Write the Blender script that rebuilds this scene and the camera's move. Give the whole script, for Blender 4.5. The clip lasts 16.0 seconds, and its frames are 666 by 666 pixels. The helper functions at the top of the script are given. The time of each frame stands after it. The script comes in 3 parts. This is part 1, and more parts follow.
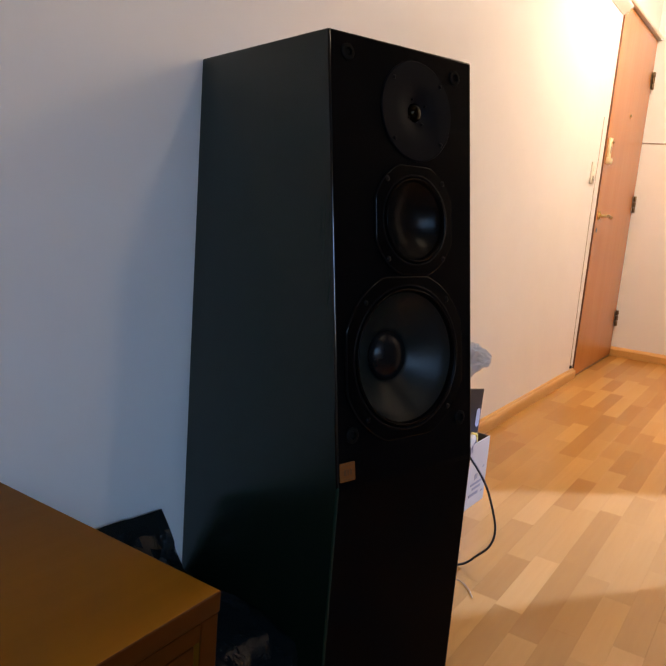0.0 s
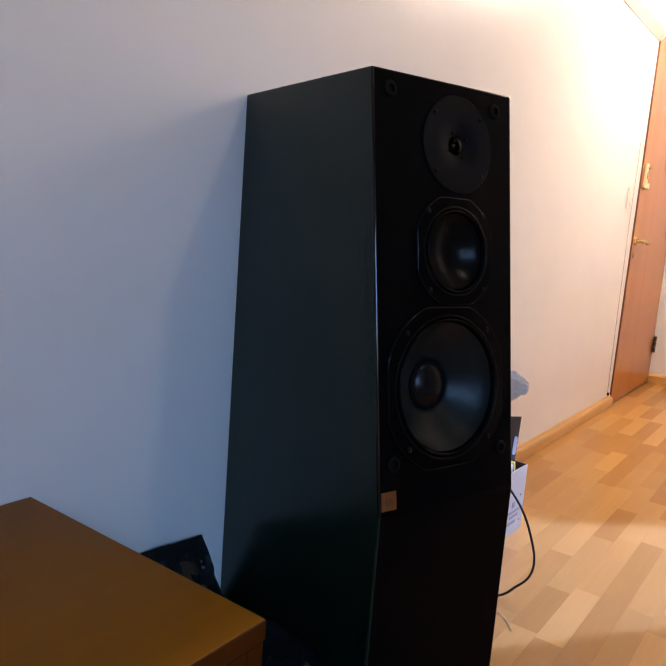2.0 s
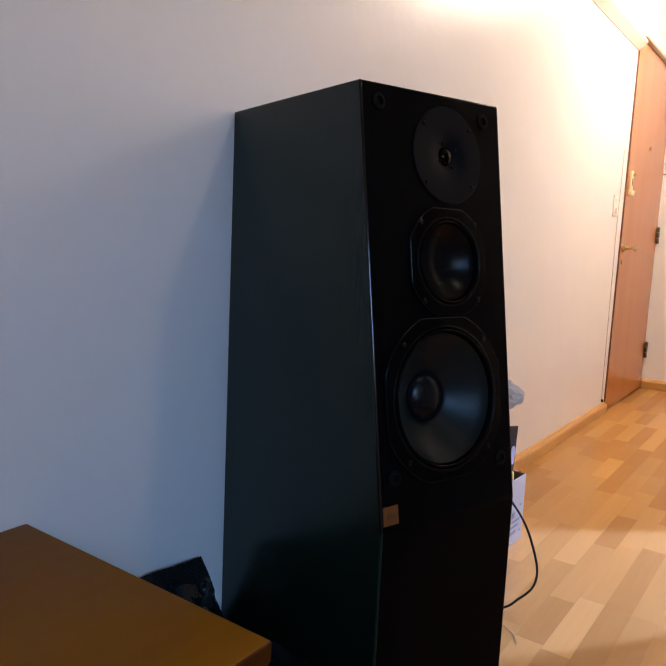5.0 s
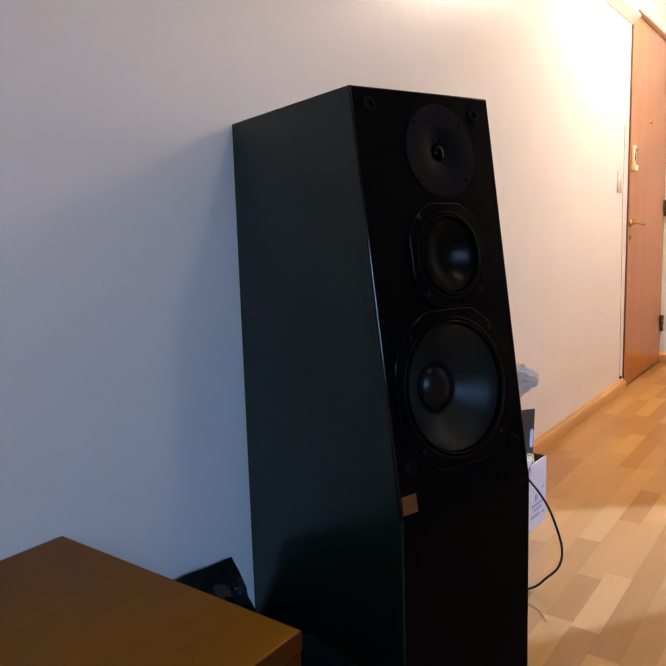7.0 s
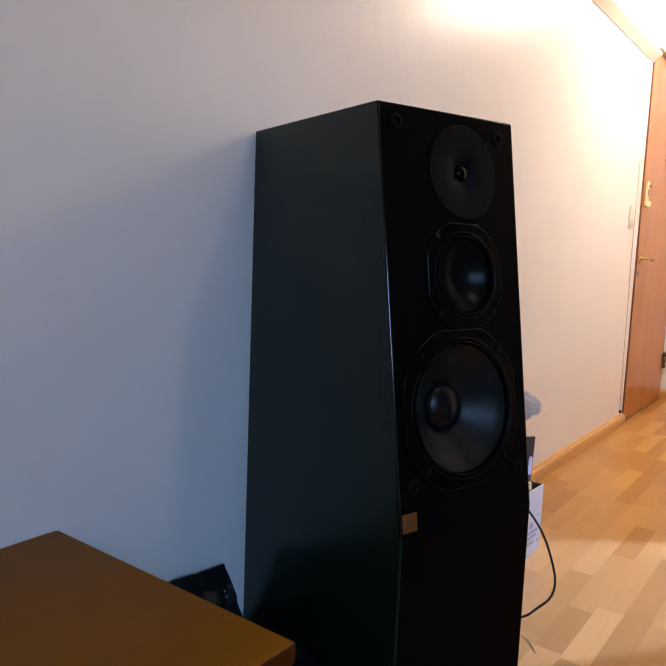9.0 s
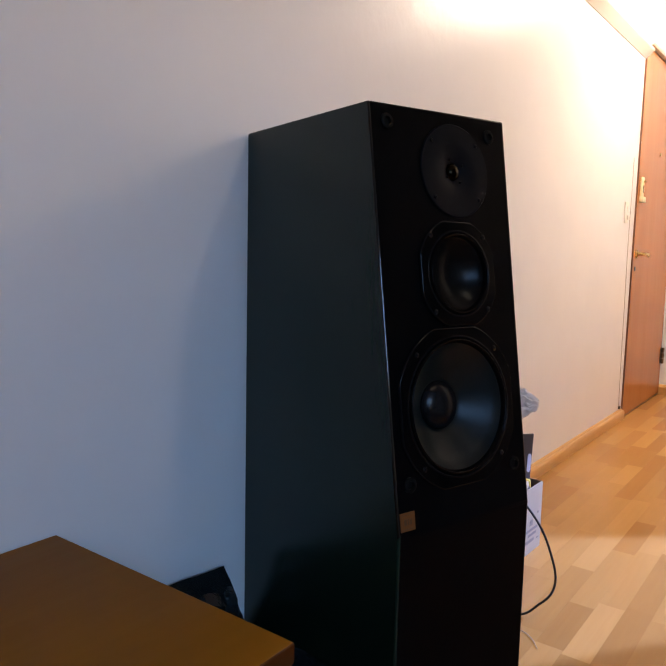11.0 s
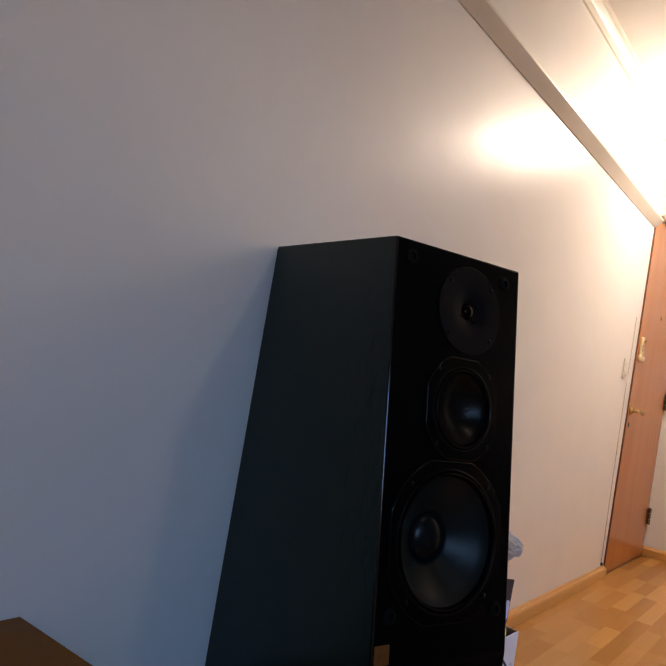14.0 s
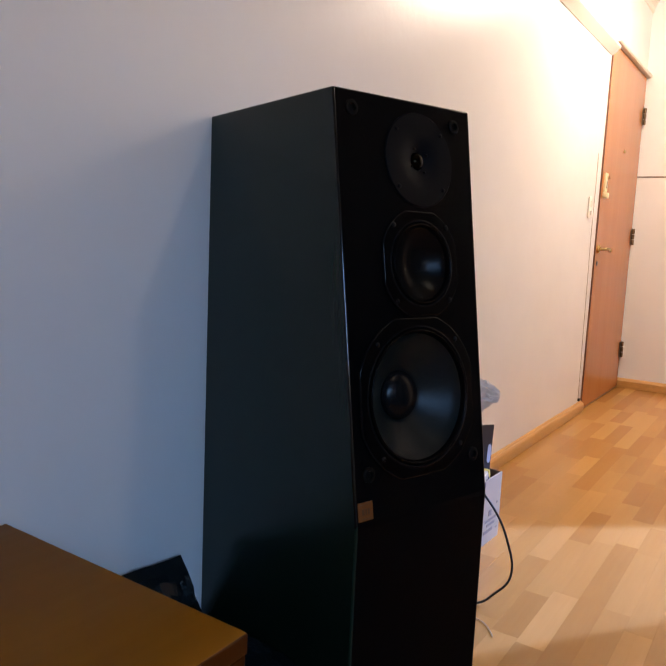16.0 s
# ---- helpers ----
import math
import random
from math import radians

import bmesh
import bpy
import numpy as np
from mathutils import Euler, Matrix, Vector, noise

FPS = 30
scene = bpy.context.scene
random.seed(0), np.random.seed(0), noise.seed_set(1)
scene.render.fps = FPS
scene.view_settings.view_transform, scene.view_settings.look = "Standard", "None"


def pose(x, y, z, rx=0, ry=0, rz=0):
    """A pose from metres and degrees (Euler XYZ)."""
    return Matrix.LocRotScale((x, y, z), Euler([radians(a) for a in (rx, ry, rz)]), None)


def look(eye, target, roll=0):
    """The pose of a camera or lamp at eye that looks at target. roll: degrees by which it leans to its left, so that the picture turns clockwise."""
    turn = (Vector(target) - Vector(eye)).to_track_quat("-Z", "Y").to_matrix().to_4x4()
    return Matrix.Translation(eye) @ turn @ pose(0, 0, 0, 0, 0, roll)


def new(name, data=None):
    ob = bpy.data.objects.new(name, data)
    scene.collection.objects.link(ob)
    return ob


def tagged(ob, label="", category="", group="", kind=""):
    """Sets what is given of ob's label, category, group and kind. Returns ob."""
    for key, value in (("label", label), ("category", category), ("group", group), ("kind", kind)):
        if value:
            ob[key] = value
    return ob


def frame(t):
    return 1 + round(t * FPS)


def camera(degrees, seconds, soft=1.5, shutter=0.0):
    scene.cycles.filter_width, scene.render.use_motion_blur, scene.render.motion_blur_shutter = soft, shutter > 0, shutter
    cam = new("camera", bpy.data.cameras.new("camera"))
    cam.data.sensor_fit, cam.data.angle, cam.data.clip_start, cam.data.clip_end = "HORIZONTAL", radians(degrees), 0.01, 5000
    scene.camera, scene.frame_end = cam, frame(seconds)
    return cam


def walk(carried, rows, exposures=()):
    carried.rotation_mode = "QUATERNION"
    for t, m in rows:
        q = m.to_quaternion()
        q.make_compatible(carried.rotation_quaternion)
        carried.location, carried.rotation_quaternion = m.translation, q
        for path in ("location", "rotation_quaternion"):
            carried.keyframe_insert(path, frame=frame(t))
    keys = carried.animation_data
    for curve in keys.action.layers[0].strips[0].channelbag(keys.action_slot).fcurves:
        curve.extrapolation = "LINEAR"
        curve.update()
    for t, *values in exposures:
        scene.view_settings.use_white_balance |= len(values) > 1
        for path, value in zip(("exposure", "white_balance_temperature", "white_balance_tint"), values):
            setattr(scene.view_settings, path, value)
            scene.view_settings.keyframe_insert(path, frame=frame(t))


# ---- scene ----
cam = camera(50.9, 16.0, shutter=0.5)

PATH = [
    (0, (0.464, -1.003, 0.918), (2.11, 0.07, 0.543), 4.5),
    (0.5, (0.465, -1.007, 0.925), (2.088, 0.088, 0.514), 2.8),
    (1, (0.461, -1.003, 0.926), (2.074, 0.117, 0.544), 2.9),
    (1.5, (0.454, -1.002, 0.928), (2.065, 0.131, 0.582), 3.3),
    (2, (0.443, -0.995, 0.929), (2.045, 0.16, 0.613), 4.3),
    (2.5, (0.444, -0.987, 0.931), (2.065, 0.156, 0.675), 4.6),
    (3, (0.43, -0.979, 0.933), (2.059, 0.164, 0.737), 7.2),
    (3.5, (0.428, -0.976, 0.927), (2.054, 0.175, 0.747), 7.6),
    (3.7, (0.443, -0.985, 0.923), (2.063, 0.163, 0.682), 3.3),
    (5.8, (0.445, -0.985, 0.929), (2.059, 0.16, 0.644), 2.2),
    (6, (0.439, -0.989, 0.93), (2.045, 0.169, 0.649), 1.4),
    (6.5, (0.443, -0.996, 0.927), (2.037, 0.175, 0.635), -1.2),
    (7, (0.424, -1.016, 0.935), (2.016, 0.162, 0.654), -1.8),
    (7.5, (0.423, -1.019, 0.932), (2.017, 0.157, 0.656), -1.9),
    (8, (0.418, -1.014, 0.93), (2.01, 0.166, 0.657), -0.7),
    (8.5, (0.42, -1.013, 0.93), (2.01, 0.17, 0.656), -0.9),
    (9, (0.414, -1.0, 0.93), (2.01, 0.181, 0.691), 2.2),
    (11.5, (0.416, -1.008, 0.929), (2.014, 0.171, 0.694), 1.1),
    (12, (0.412, -1.005, 0.93), (2.006, 0.179, 0.693), 1.7),
    (12.5, (0.408, -1.004, 0.933), (1.995, 0.19, 0.698), 2.1),
    (12.6, (0.407, -1.005, 0.934), (2.0, 0.186, 0.731), 2.6),
    (12.8, (0.386, -1.019, 0.945), (2.033, 0.116, 0.929), 6.4),
    (13, (0.393, -1.015, 0.946), (2.054, 0.098, 0.952), 7.3),
    (13.5, (0.389, -1.012, 0.943), (2.025, 0.137, 0.975), 7.6),
    (14, (0.378, -1.005, 0.939), (1.978, 0.192, 1.017), 9.6),
    (14.5, (0.373, -1.003, 0.941), (1.963, 0.208, 1.016), 9.7),
    (15, (0.371, -0.999, 0.939), (1.955, 0.22, 1.011), 10.2),
    (15.2, (0.386, -1.010, 0.930), (1.998, 0.174, 0.915), 6.1),
    (15.5, (0.424, -1.014, 0.931), (2.076, 0.101, 0.764), 2.0),
    (16, (0.43, -1.009, 0.927), (2.08, 0.09, 0.664), 2.5),
]
walk(cam, [(t, look(eye, target, roll)) for t, eye, target, roll in PATH],
     [(0, 0.13, 7200, 10), (0.5, 0.42, 6350, 10), (1.0, 0.44, 6200, 10), (2.5, 0.21, 6380, 10), (12.5, 0.14, 6480, 10), (13.0, -0.2, 6520, 10), (15.0, -0.46, 6560, 10), (15.5, -0.1, 6520, 10), (16.0, 0.11, 6450, 10)])

# ---- light ----
world = bpy.data.worlds.new("world")
scene.world = world
world.use_nodes = True
wn = world.node_tree.nodes
sky = wn.new("ShaderNodeTexSky")
sky.sky_type, sky.sun_disc, sky.sun_elevation, sky.sun_rotation = "NISHITA", False, radians(12), radians(200)
world.node_tree.links.new(sky.outputs[0], wn["Background"].inputs[0])
wn["Background"].inputs[1].default_value = 0.06


def area(name, eye, target, sx, sy, power, color):
    d = bpy.data.lights.new(name, "AREA")
    d.shape, d.size, d.size_y, d.energy, d.color = "RECTANGLE", sx, sy, power, color
    o = new(name, d)
    o.matrix_world = look(eye, target)
    return o


def bulb(name, place, power, color, radius):
    d = bpy.data.lights.new(name, "POINT")
    d.energy, d.color, d.shadow_soft_size = power, color, radius
    o = new(name, d)
    o.matrix_world = Matrix.Translation(place)
    return o


# dusk sky through the living room window, in the window's opening
sky_glow = area("window_light", (-0.25, -3.36, 1.8), (1.60, 0.0, 0.10), 1.6, 0.9, 8.8, (0.25, 0.505, 0.96))
sky_glow.data.spread = radians(74)
# the hall's ceiling bulb, past the picture's edge
bulb("hall_bulb", (4.1, -0.6, 2.36), 79, (1.0, 0.805, 0.635), 0.07)
# added unseen spot, high before the speaker's front, for the wall's warm pool
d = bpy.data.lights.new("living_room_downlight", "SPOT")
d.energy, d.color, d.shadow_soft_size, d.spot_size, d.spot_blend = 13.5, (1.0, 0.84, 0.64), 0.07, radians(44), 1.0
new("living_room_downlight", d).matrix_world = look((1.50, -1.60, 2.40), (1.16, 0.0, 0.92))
# the lamp of the room across the hall
d = bpy.data.lights.new("side_room_spot", "SPOT")
d.energy, d.color, d.shadow_soft_size, d.spot_size, d.spot_blend = 1250, (0.25, 0.39, 1.0), 0.008, radians(62), 0.1
new("side_room_spot", d).matrix_world = look((4.34, -2.32, 2.3), (3.88, -1.95, 1.55))


# ---- materials ----
def mat(name, color, rough=0.5, metal=0.0, vary=0.0, scale=8.0, stretch=(1, 1, 1), bump=0.0, bump_scale=60.0, second=None, rough_vary=0.0, spec=0.5, coat=0.0, island=""):
    """Principled paint, wood or plastic: colour varied at two scales, gloss varied, fine relief."""
    m = bpy.data.materials.new(name)
    m.use_nodes = True
    t = m.node_tree
    b = t.nodes["Principled BSDF"]
    b.inputs["Base Color"].default_value = (*color, 1)
    b.inputs["Roughness"].default_value, b.inputs["Metallic"].default_value = rough, metal
    b.inputs["Specular IOR Level"].default_value, b.inputs["Coat Weight"].default_value = spec, coat

    def node(kind, **values):
        n = t.nodes.new(kind)
        for k, val in values.items():
            n.inputs[k].default_value = val
        return n

    co = t.nodes.new("ShaderNodeTexCoord")
    mp = node("ShaderNodeMapping", Scale=stretch)
    place = co.outputs["Object"]
    if island:
        rnd = t.nodes.new("ShaderNodeObjectInfo") if island == "object" else t.nodes.new("ShaderNodeNewGeometry")
        rnd_out = rnd.outputs["Random"] if island == "object" else rnd.outputs["Random Per Island"]
        shift = t.nodes.new("ShaderNodeVectorMath")
        shift.operation = "MULTIPLY_ADD"
        t.links.new(rnd_out, shift.inputs[0])
        shift.inputs[1].default_value = (37, 53, 11)
        t.links.new(place, shift.inputs[2])
        place = shift.outputs[0]
    t.links.new(place, mp.inputs["Vector"])
    if vary or second:
        n1 = node("ShaderNodeTexNoise", Scale=scale, Detail=6.0, Roughness=0.6)
        n2 = node("ShaderNodeTexNoise", Scale=scale * 0.17, Detail=3.0)
        t.links.new(mp.outputs[0], n1.inputs["Vector"])
        t.links.new(mp.outputs[0], n2.inputs["Vector"])
        add = node("ShaderNodeMath")
        add.operation = "ADD"
        t.links.new(n1.outputs["Fac"], add.inputs[0])
        t.links.new(n2.outputs["Fac"], add.inputs[1])
        half = node("ShaderNodeMapRange")
        half.inputs["From Min"].default_value, half.inputs["From Max"].default_value = 0.65, 1.35
        t.links.new(add.outputs[0], half.inputs["Value"])
        mix = node("ShaderNodeMix")
        mix.data_type = "RGBA"
        other = second or tuple(c * (1 - vary) for c in color)
        mix.inputs[6].default_value, mix.inputs[7].default_value = (*color, 1), (*other, 1)
        t.links.new(half.outputs["Result"], mix.inputs[0])
        out = mix.outputs[2]
        if island:
            tone = node("ShaderNodeMix")
            tone.data_type, tone.blend_type = "RGBA", "MULTIPLY"
            ramp = t.nodes.new("ShaderNodeValToRGB")
            e = ramp.color_ramp.elements
            e[0].color, e[1].color = (0.78, 0.72, 0.63, 1), (1.16, 1.20, 1.28, 1)
            for at, c in ((0.35, (0.90, 0.87, 0.82, 1)), (0.7, (1.0, 1.0, 1.0, 1))):
                e.new(at).color = c
            t.links.new(rnd_out, ramp.inputs["Fac"])
            tone.inputs[0].default_value = 1.0
            t.links.new(out, tone.inputs[6])
            t.links.new(ramp.outputs["Color"], tone.inputs[7])
            out = tone.outputs[2]
        t.links.new(out, b.inputs["Base Color"])
        if rough_vary:
            rr = node("ShaderNodeMapRange")
            rr.inputs["To Min"].default_value, rr.inputs["To Max"].default_value = rough - rough_vary, rough + rough_vary
            t.links.new(n1.outputs["Fac"], rr.inputs["Value"])
            t.links.new(rr.outputs["Result"], b.inputs["Roughness"])
    if bump:
        nb = node("ShaderNodeTexNoise", Scale=bump_scale, Detail=4.0)
        t.links.new(mp.outputs[0], nb.inputs["Vector"])
        bp = node("ShaderNodeBump", Strength=bump, Distance=0.01)
        t.links.new(nb.outputs["Fac"], bp.inputs["Height"])
        t.links.new(bp.outputs[0], b.inputs["Normal"])
    return m


WALL = mat("satin_wall_paint", (0.76, 0.74, 0.715), 0.36, spec=0.40, vary=0.05, scale=5, bump=0.10, bump_scale=14, rough_vary=0.05)
CEIL = mat("ceiling_paint", (0.78, 0.76, 0.73), 0.6, vary=0.05, scale=4, bump=0.06, bump_scale=40)
TRIM = mat("cream_gloss_trim", (0.72, 0.68, 0.60), 0.3, vary=0.08, scale=12, bump=0.04)
PLANK = mat("beech_laminate", (0.465, 0.238, 0.066), 0.25, spec=0.28, second=(0.425, 0.210, 0.055), scale=9, stretch=(0.7, 9, 1), rough_vary=0.04, bump=0.006, bump_scale=30, island="object")
PLANK_FAR = mat("beech_laminate_rest", (0.465, 0.238, 0.066), 0.25, spec=0.28, second=(0.425, 0.210, 0.055), scale=9, stretch=(0.7, 9, 1), rough_vary=0.04, island="island")
UNDER = mat("screed", (0.16, 0.09, 0.04), 0.8, vary=0.2)
SKIRT = mat("pine_skirting", (0.56, 0.30, 0.095), 0.3, second=(0.47, 0.24, 0.07), scale=6, stretch=(0.6, 6, 12), bump=0.02)
DOOR = mat("varnished_door_veneer", (0.45, 0.168, 0.048), 0.22, spec=0.32, second=(0.37, 0.124, 0.031), scale=4, stretch=(7, 7, 0.5), rough_vary=0.05, bump=0.012, bump_scale=20)
DOOR_EDGE = mat("dark_door_edge", (0.16, 0.055, 0.02), 0.4, vary=0.3, scale=20)
BRASS = mat("brass", (0.62, 0.42, 0.17), 0.25, metal=1.0, vary=0.25, scale=40)
BRONZE = mat("dark_bronze", (0.17, 0.11, 0.06), 0.4, metal=0.7, vary=0.3, scale=40)
CREAM = mat("cream_plastic", (0.72, 0.60, 0.36), 0.4, vary=0.08, scale=20)
WHITE_PLASTIC = mat("white_plastic", (0.78, 0.74, 0.66), 0.35, vary=0.05, scale=30)
DARK = mat("dark_hole", (0.01, 0.008, 0.006), 0.7, vary=0.2)
VINYL = mat("black_ash_vinyl", (0.0082, 0.0205, 0.0130), 0.26, vary=0.25, scale=30, stretch=(8, 8, 0.6), spec=0.24, bump=0.012, bump_scale=120, rough_vary=0.02)
BAFFLE = mat("matte_black_baffle", (0.0022, 0.0022, 0.0024), 0.36, vary=0.3, scale=40, spec=0.02, bump=0.03, bump_scale=300, rough_vary=0.05)
RIM = mat("glossy_black_rim", (0.004, 0.0045, 0.005), 0.16, vary=0.3, scale=60, spec=0.10)
EDGE = mat("glossy_vinyl_edge", (0.003, 0.004, 0.005), 0.12, vary=0.3, scale=60, spec=0.5)
CAP = mat("glossy_dust_cap", (0.004, 0.005, 0.006), 0.24, vary=0.3, scale=60, spec=0.16)
FRAME = mat("black_driver_frame", (0.0014, 0.0015, 0.0017), 0.2, vary=0.3, scale=60, spec=0.06, bump=0.02, bump_scale=200)
RUBBER = mat("rubber_surround", (0.0014, 0.0015, 0.0017), 0.24, vary=0.3, scale=50, spec=0.06)
CONE = mat("coated_paper_cone", (0.0042, 0.0088, 0.0092), 0.36, vary=0.3, scale=25, spec=0.2, bump=0.03, bump_scale=150)
POLY = mat("glossy_poly_cone", (0.0022, 0.0027, 0.0030), 0.26, vary=0.2, scale=30, spec=0.09)
PLATE = mat("tweeter_plate_satin", (0.0030, 0.0038, 0.0054), 0.4, vary=0.2, scale=60, spec=0.05)
DOME = mat("metal_dome", (0.010, 0.0075, 0.004), 0.16, metal=1.0, vary=0.2, scale=90)
SCREW = mat("black_screw", (0.0025, 0.0025, 0.003), 0.4, vary=0.2, scale=200, spec=0.12)
BADGE = mat("orange_gold_badge", (0.20, 0.068, 0.012), 0.4, metal=0.3, vary=0.2, scale=90)
BADGE_DARK = mat("badge_line", (0.11, 0.038, 0.01), 0.4, vary=0.2, scale=90)
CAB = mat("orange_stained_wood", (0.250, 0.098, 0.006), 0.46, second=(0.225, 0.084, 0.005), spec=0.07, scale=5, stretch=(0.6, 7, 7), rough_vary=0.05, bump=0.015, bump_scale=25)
# front wood: a redder stain, with the front's shade put into its colour
CAB_FRONT = mat("stained_front_shaded", (0.062, 0.0135, 0.0006), 0.45, second=(0.052, 0.011, 0.0005), spec=0.09, scale=5, stretch=(0.6, 7, 7), rough_vary=0.05, bump=0.015, bump_scale=25)
BAG = mat("black_bin_liner", (0.004, 0.007, 0.009), 0.13, vary=0.3, scale=14, spec=0.10, bump=0.7, bump_scale=30, rough_vary=0.06)
# liner's mouth: light on the creases put into a paler base colour
BAG_FOLD = mat("lightened_bin_liner_crease", (0.016, 0.019, 0.018), 0.2, second=(0.006, 0.009, 0.010), scale=14, spec=0.7, bump=0.45, bump_scale=34, rough_vary=0.08)
CARD = mat("white_carton", (0.40, 0.34, 0.23), 0.5, vary=0.1, scale=14, bump=0.02)
CARD_IN = mat("brown_board", (0.23, 0.12, 0.06), 0.8, vary=0.2, scale=30)
GREY_PRINT = mat("grey_print", (0.20, 0.18, 0.15), 0.55, vary=0.1)
BINDER = mat("charcoal_board", (0.055, 0.05, 0.055), 0.5, vary=0.25, scale=25)
LABEL = mat("pale_label", (0.62, 0.66, 0.76), 0.45, vary=0.06)
YELLOW = mat("yellow_print", (0.75, 0.55, 0.10), 0.45, vary=0.1)
INK = mat("dark_ink", (0.03, 0.035, 0.06), 0.5, vary=0.1)
FILM = mat("milky_polythene", (0.80, 0.76, 0.72), 0.25, vary=0.15, scale=20, bump=0.1, bump_scale=50)
CABLE = mat("black_cable", (0.012, 0.012, 0.012), 0.35, vary=0.2)
PALE_CABLE = mat("clear_cable", (0.42, 0.30, 0.20), 0.3, vary=0.15)
CORD = mat("brown_cord", (0.20, 0.12, 0.07), 0.5, vary=0.2)
SOCKET = mat("dull_grey_socket", (0.0032, 0.0038, 0.0034), 0.6, vary=0.3, scale=90, spec=0.05)
WIRE = mat("grey_wire", (0.40, 0.32, 0.24), 0.5, vary=0.2)
GLASS = bpy.data.materials.new("window_glass")
GLASS.use_nodes = True
GLASS.node_tree.nodes["Principled BSDF"].inputs["Transmission Weight"].default_value = 1.0
GLASS.node_tree.nodes["Principled BSDF"].inputs["Roughness"].default_value = 0.0


# ---- building tools ----
def part(name, bm, material, parent=None, label="", smooth=None):
    me = bpy.data.meshes.new(name)
    bmesh.ops.recalc_face_normals(bm, faces=bm.faces[:])
    if smooth is not None:
        for f in bm.faces:
            f.smooth = True
        for e in bm.edges:
            if len(e.link_faces) == 2 and e.calc_face_angle(0) > radians(smooth):
                e.smooth = False
    bm.to_mesh(me)
    bm.free()
    me.materials.append(material)
    o = new(name, me)
    o.parent = parent
    if label:
        o["label"] = label
    return o


def empty(name, m, label, category, group="", kind=""):
    o = new(name)
    o.matrix_world = m
    o.empty_display_size = 0.05
    return tagged(o, label, category, group, kind)


def box(x0, x1, y0, y1, z0, z1, bevel=0.0, seg=2):
    bm = bmesh.new()
    bmesh.ops.create_cube(bm, size=1, matrix=Matrix.Translation(((x0 + x1) / 2, (y0 + y1) / 2, (z0 + z1) / 2)) @ Matrix.Diagonal((x1 - x0, y1 - y0, z1 - z0, 1)))
    if bevel:
        bmesh.ops.bevel(bm, geom=bm.edges[:], offset=bevel, segments=seg, profile=0.5, affect="EDGES")
    return bm


def moved(bm, m):
    bm.transform(m)
    return bm


def joined(*bms):
    out = bmesh.new()
    for bm in bms:
        me = bpy.data.meshes.new("tmp")
        bm.to_mesh(me)
        bm.free()
        out.from_mesh(me)
        bpy.data.meshes.remove(me)
    return out


def loft(rings, caps=(False, False), closed=True):
    bm = bmesh.new()
    rows = [[bm.verts.new(p) for p in ring] for ring in rings]
    n = len(rows[0])
    for a, b in zip(rows, rows[1:]):
        for i in range(n if closed else n - 1):
            j = (i + 1) % n
            bm.faces.new((a[i], a[j], b[j], b[i]))
    if caps[0]:
        bm.faces.new(rows[0])
    if caps[1]:
        bm.faces.new(rows[-1])
    return bm


def lathe(profile, n=48, caps=(False, False)):
    """Turned about z: profile of (radius, z)."""
    return loft([[(r * math.cos(2 * math.pi * i / n), r * math.sin(2 * math.pi * i / n), z) for i in range(n)] for r, z in profile], caps)


def flatted(radius, flat, z, n=96):
    """A ring cut off by four flats."""
    out = []
    for i in range(n):
        a = 2 * math.pi * (i + 0.5) / n
        r = min(radius, flat / max(abs(math.cos(a)), abs(math.sin(a))))
        out.append((r * math.cos(a), r * math.sin(a), z))
    return out


def circle(radius, z, n=96):
    return [(radius * math.cos(2 * math.pi * (i + 0.5) / n), radius * math.sin(2 * math.pi * (i + 0.5) / n), z) for i in range(n)]


def profile_x(points, x0, x1, bevel=0.0):
    """A profile in (y, z) drawn out along x."""
    bm = loft([[(x0, y, z) for y, z in points], [(x1, y, z) for y, z in points]], (True, True))
    if bevel:
        bmesh.ops.bevel(bm, geom=bm.edges[:], offset=bevel, segments=3, profile=0.5, affect="EDGES")
    return bm


def profile_y(points, y0, y1):
    return loft([[(x, y0, z) for x, z in points], [(x, y1, z) for x, z in points]], (True, True))


def tube(points, radius, n=10, steps=10):
    """A round cord through the points."""
    pts = [Vector(p) for p in points]
    ext = [2 * pts[0] - pts[1]] + pts + [2 * pts[-1] - pts[-2]]
    line = []
    for i in range(1, len(ext) - 2):
        a, b, c, d = ext[i - 1:i + 3]
        for k in range(steps):
            s = k / steps
            line.append(0.5 * (2 * b + (c - a) * s + (2 * a - 5 * b + 4 * c - d) * s * s + (3 * b - a - 3 * c + d) * s ** 3))
    line.append(pts[-1])
    rings = []
    side = None
    for i, p in enumerate(line):
        way = (line[min(i + 1, len(line) - 1)] - line[max(i - 1, 0)]).normalized()
        side = way.orthogonal().normalized() if side is None else (side - way * side.dot(way)).normalized()
        up = way.cross(side)
        rings.append([p + radius * (math.cos(2 * math.pi * k / n) * side + math.sin(2 * math.pi * k / n) * up) for k in range(n)])
    return loft(rings, (True, True))


# ---- the room ----
def setting(name, bm, material, label, category, smooth=None):
    return tagged(part(name, bm, material, None, "", smooth), label, category, "", "structure")


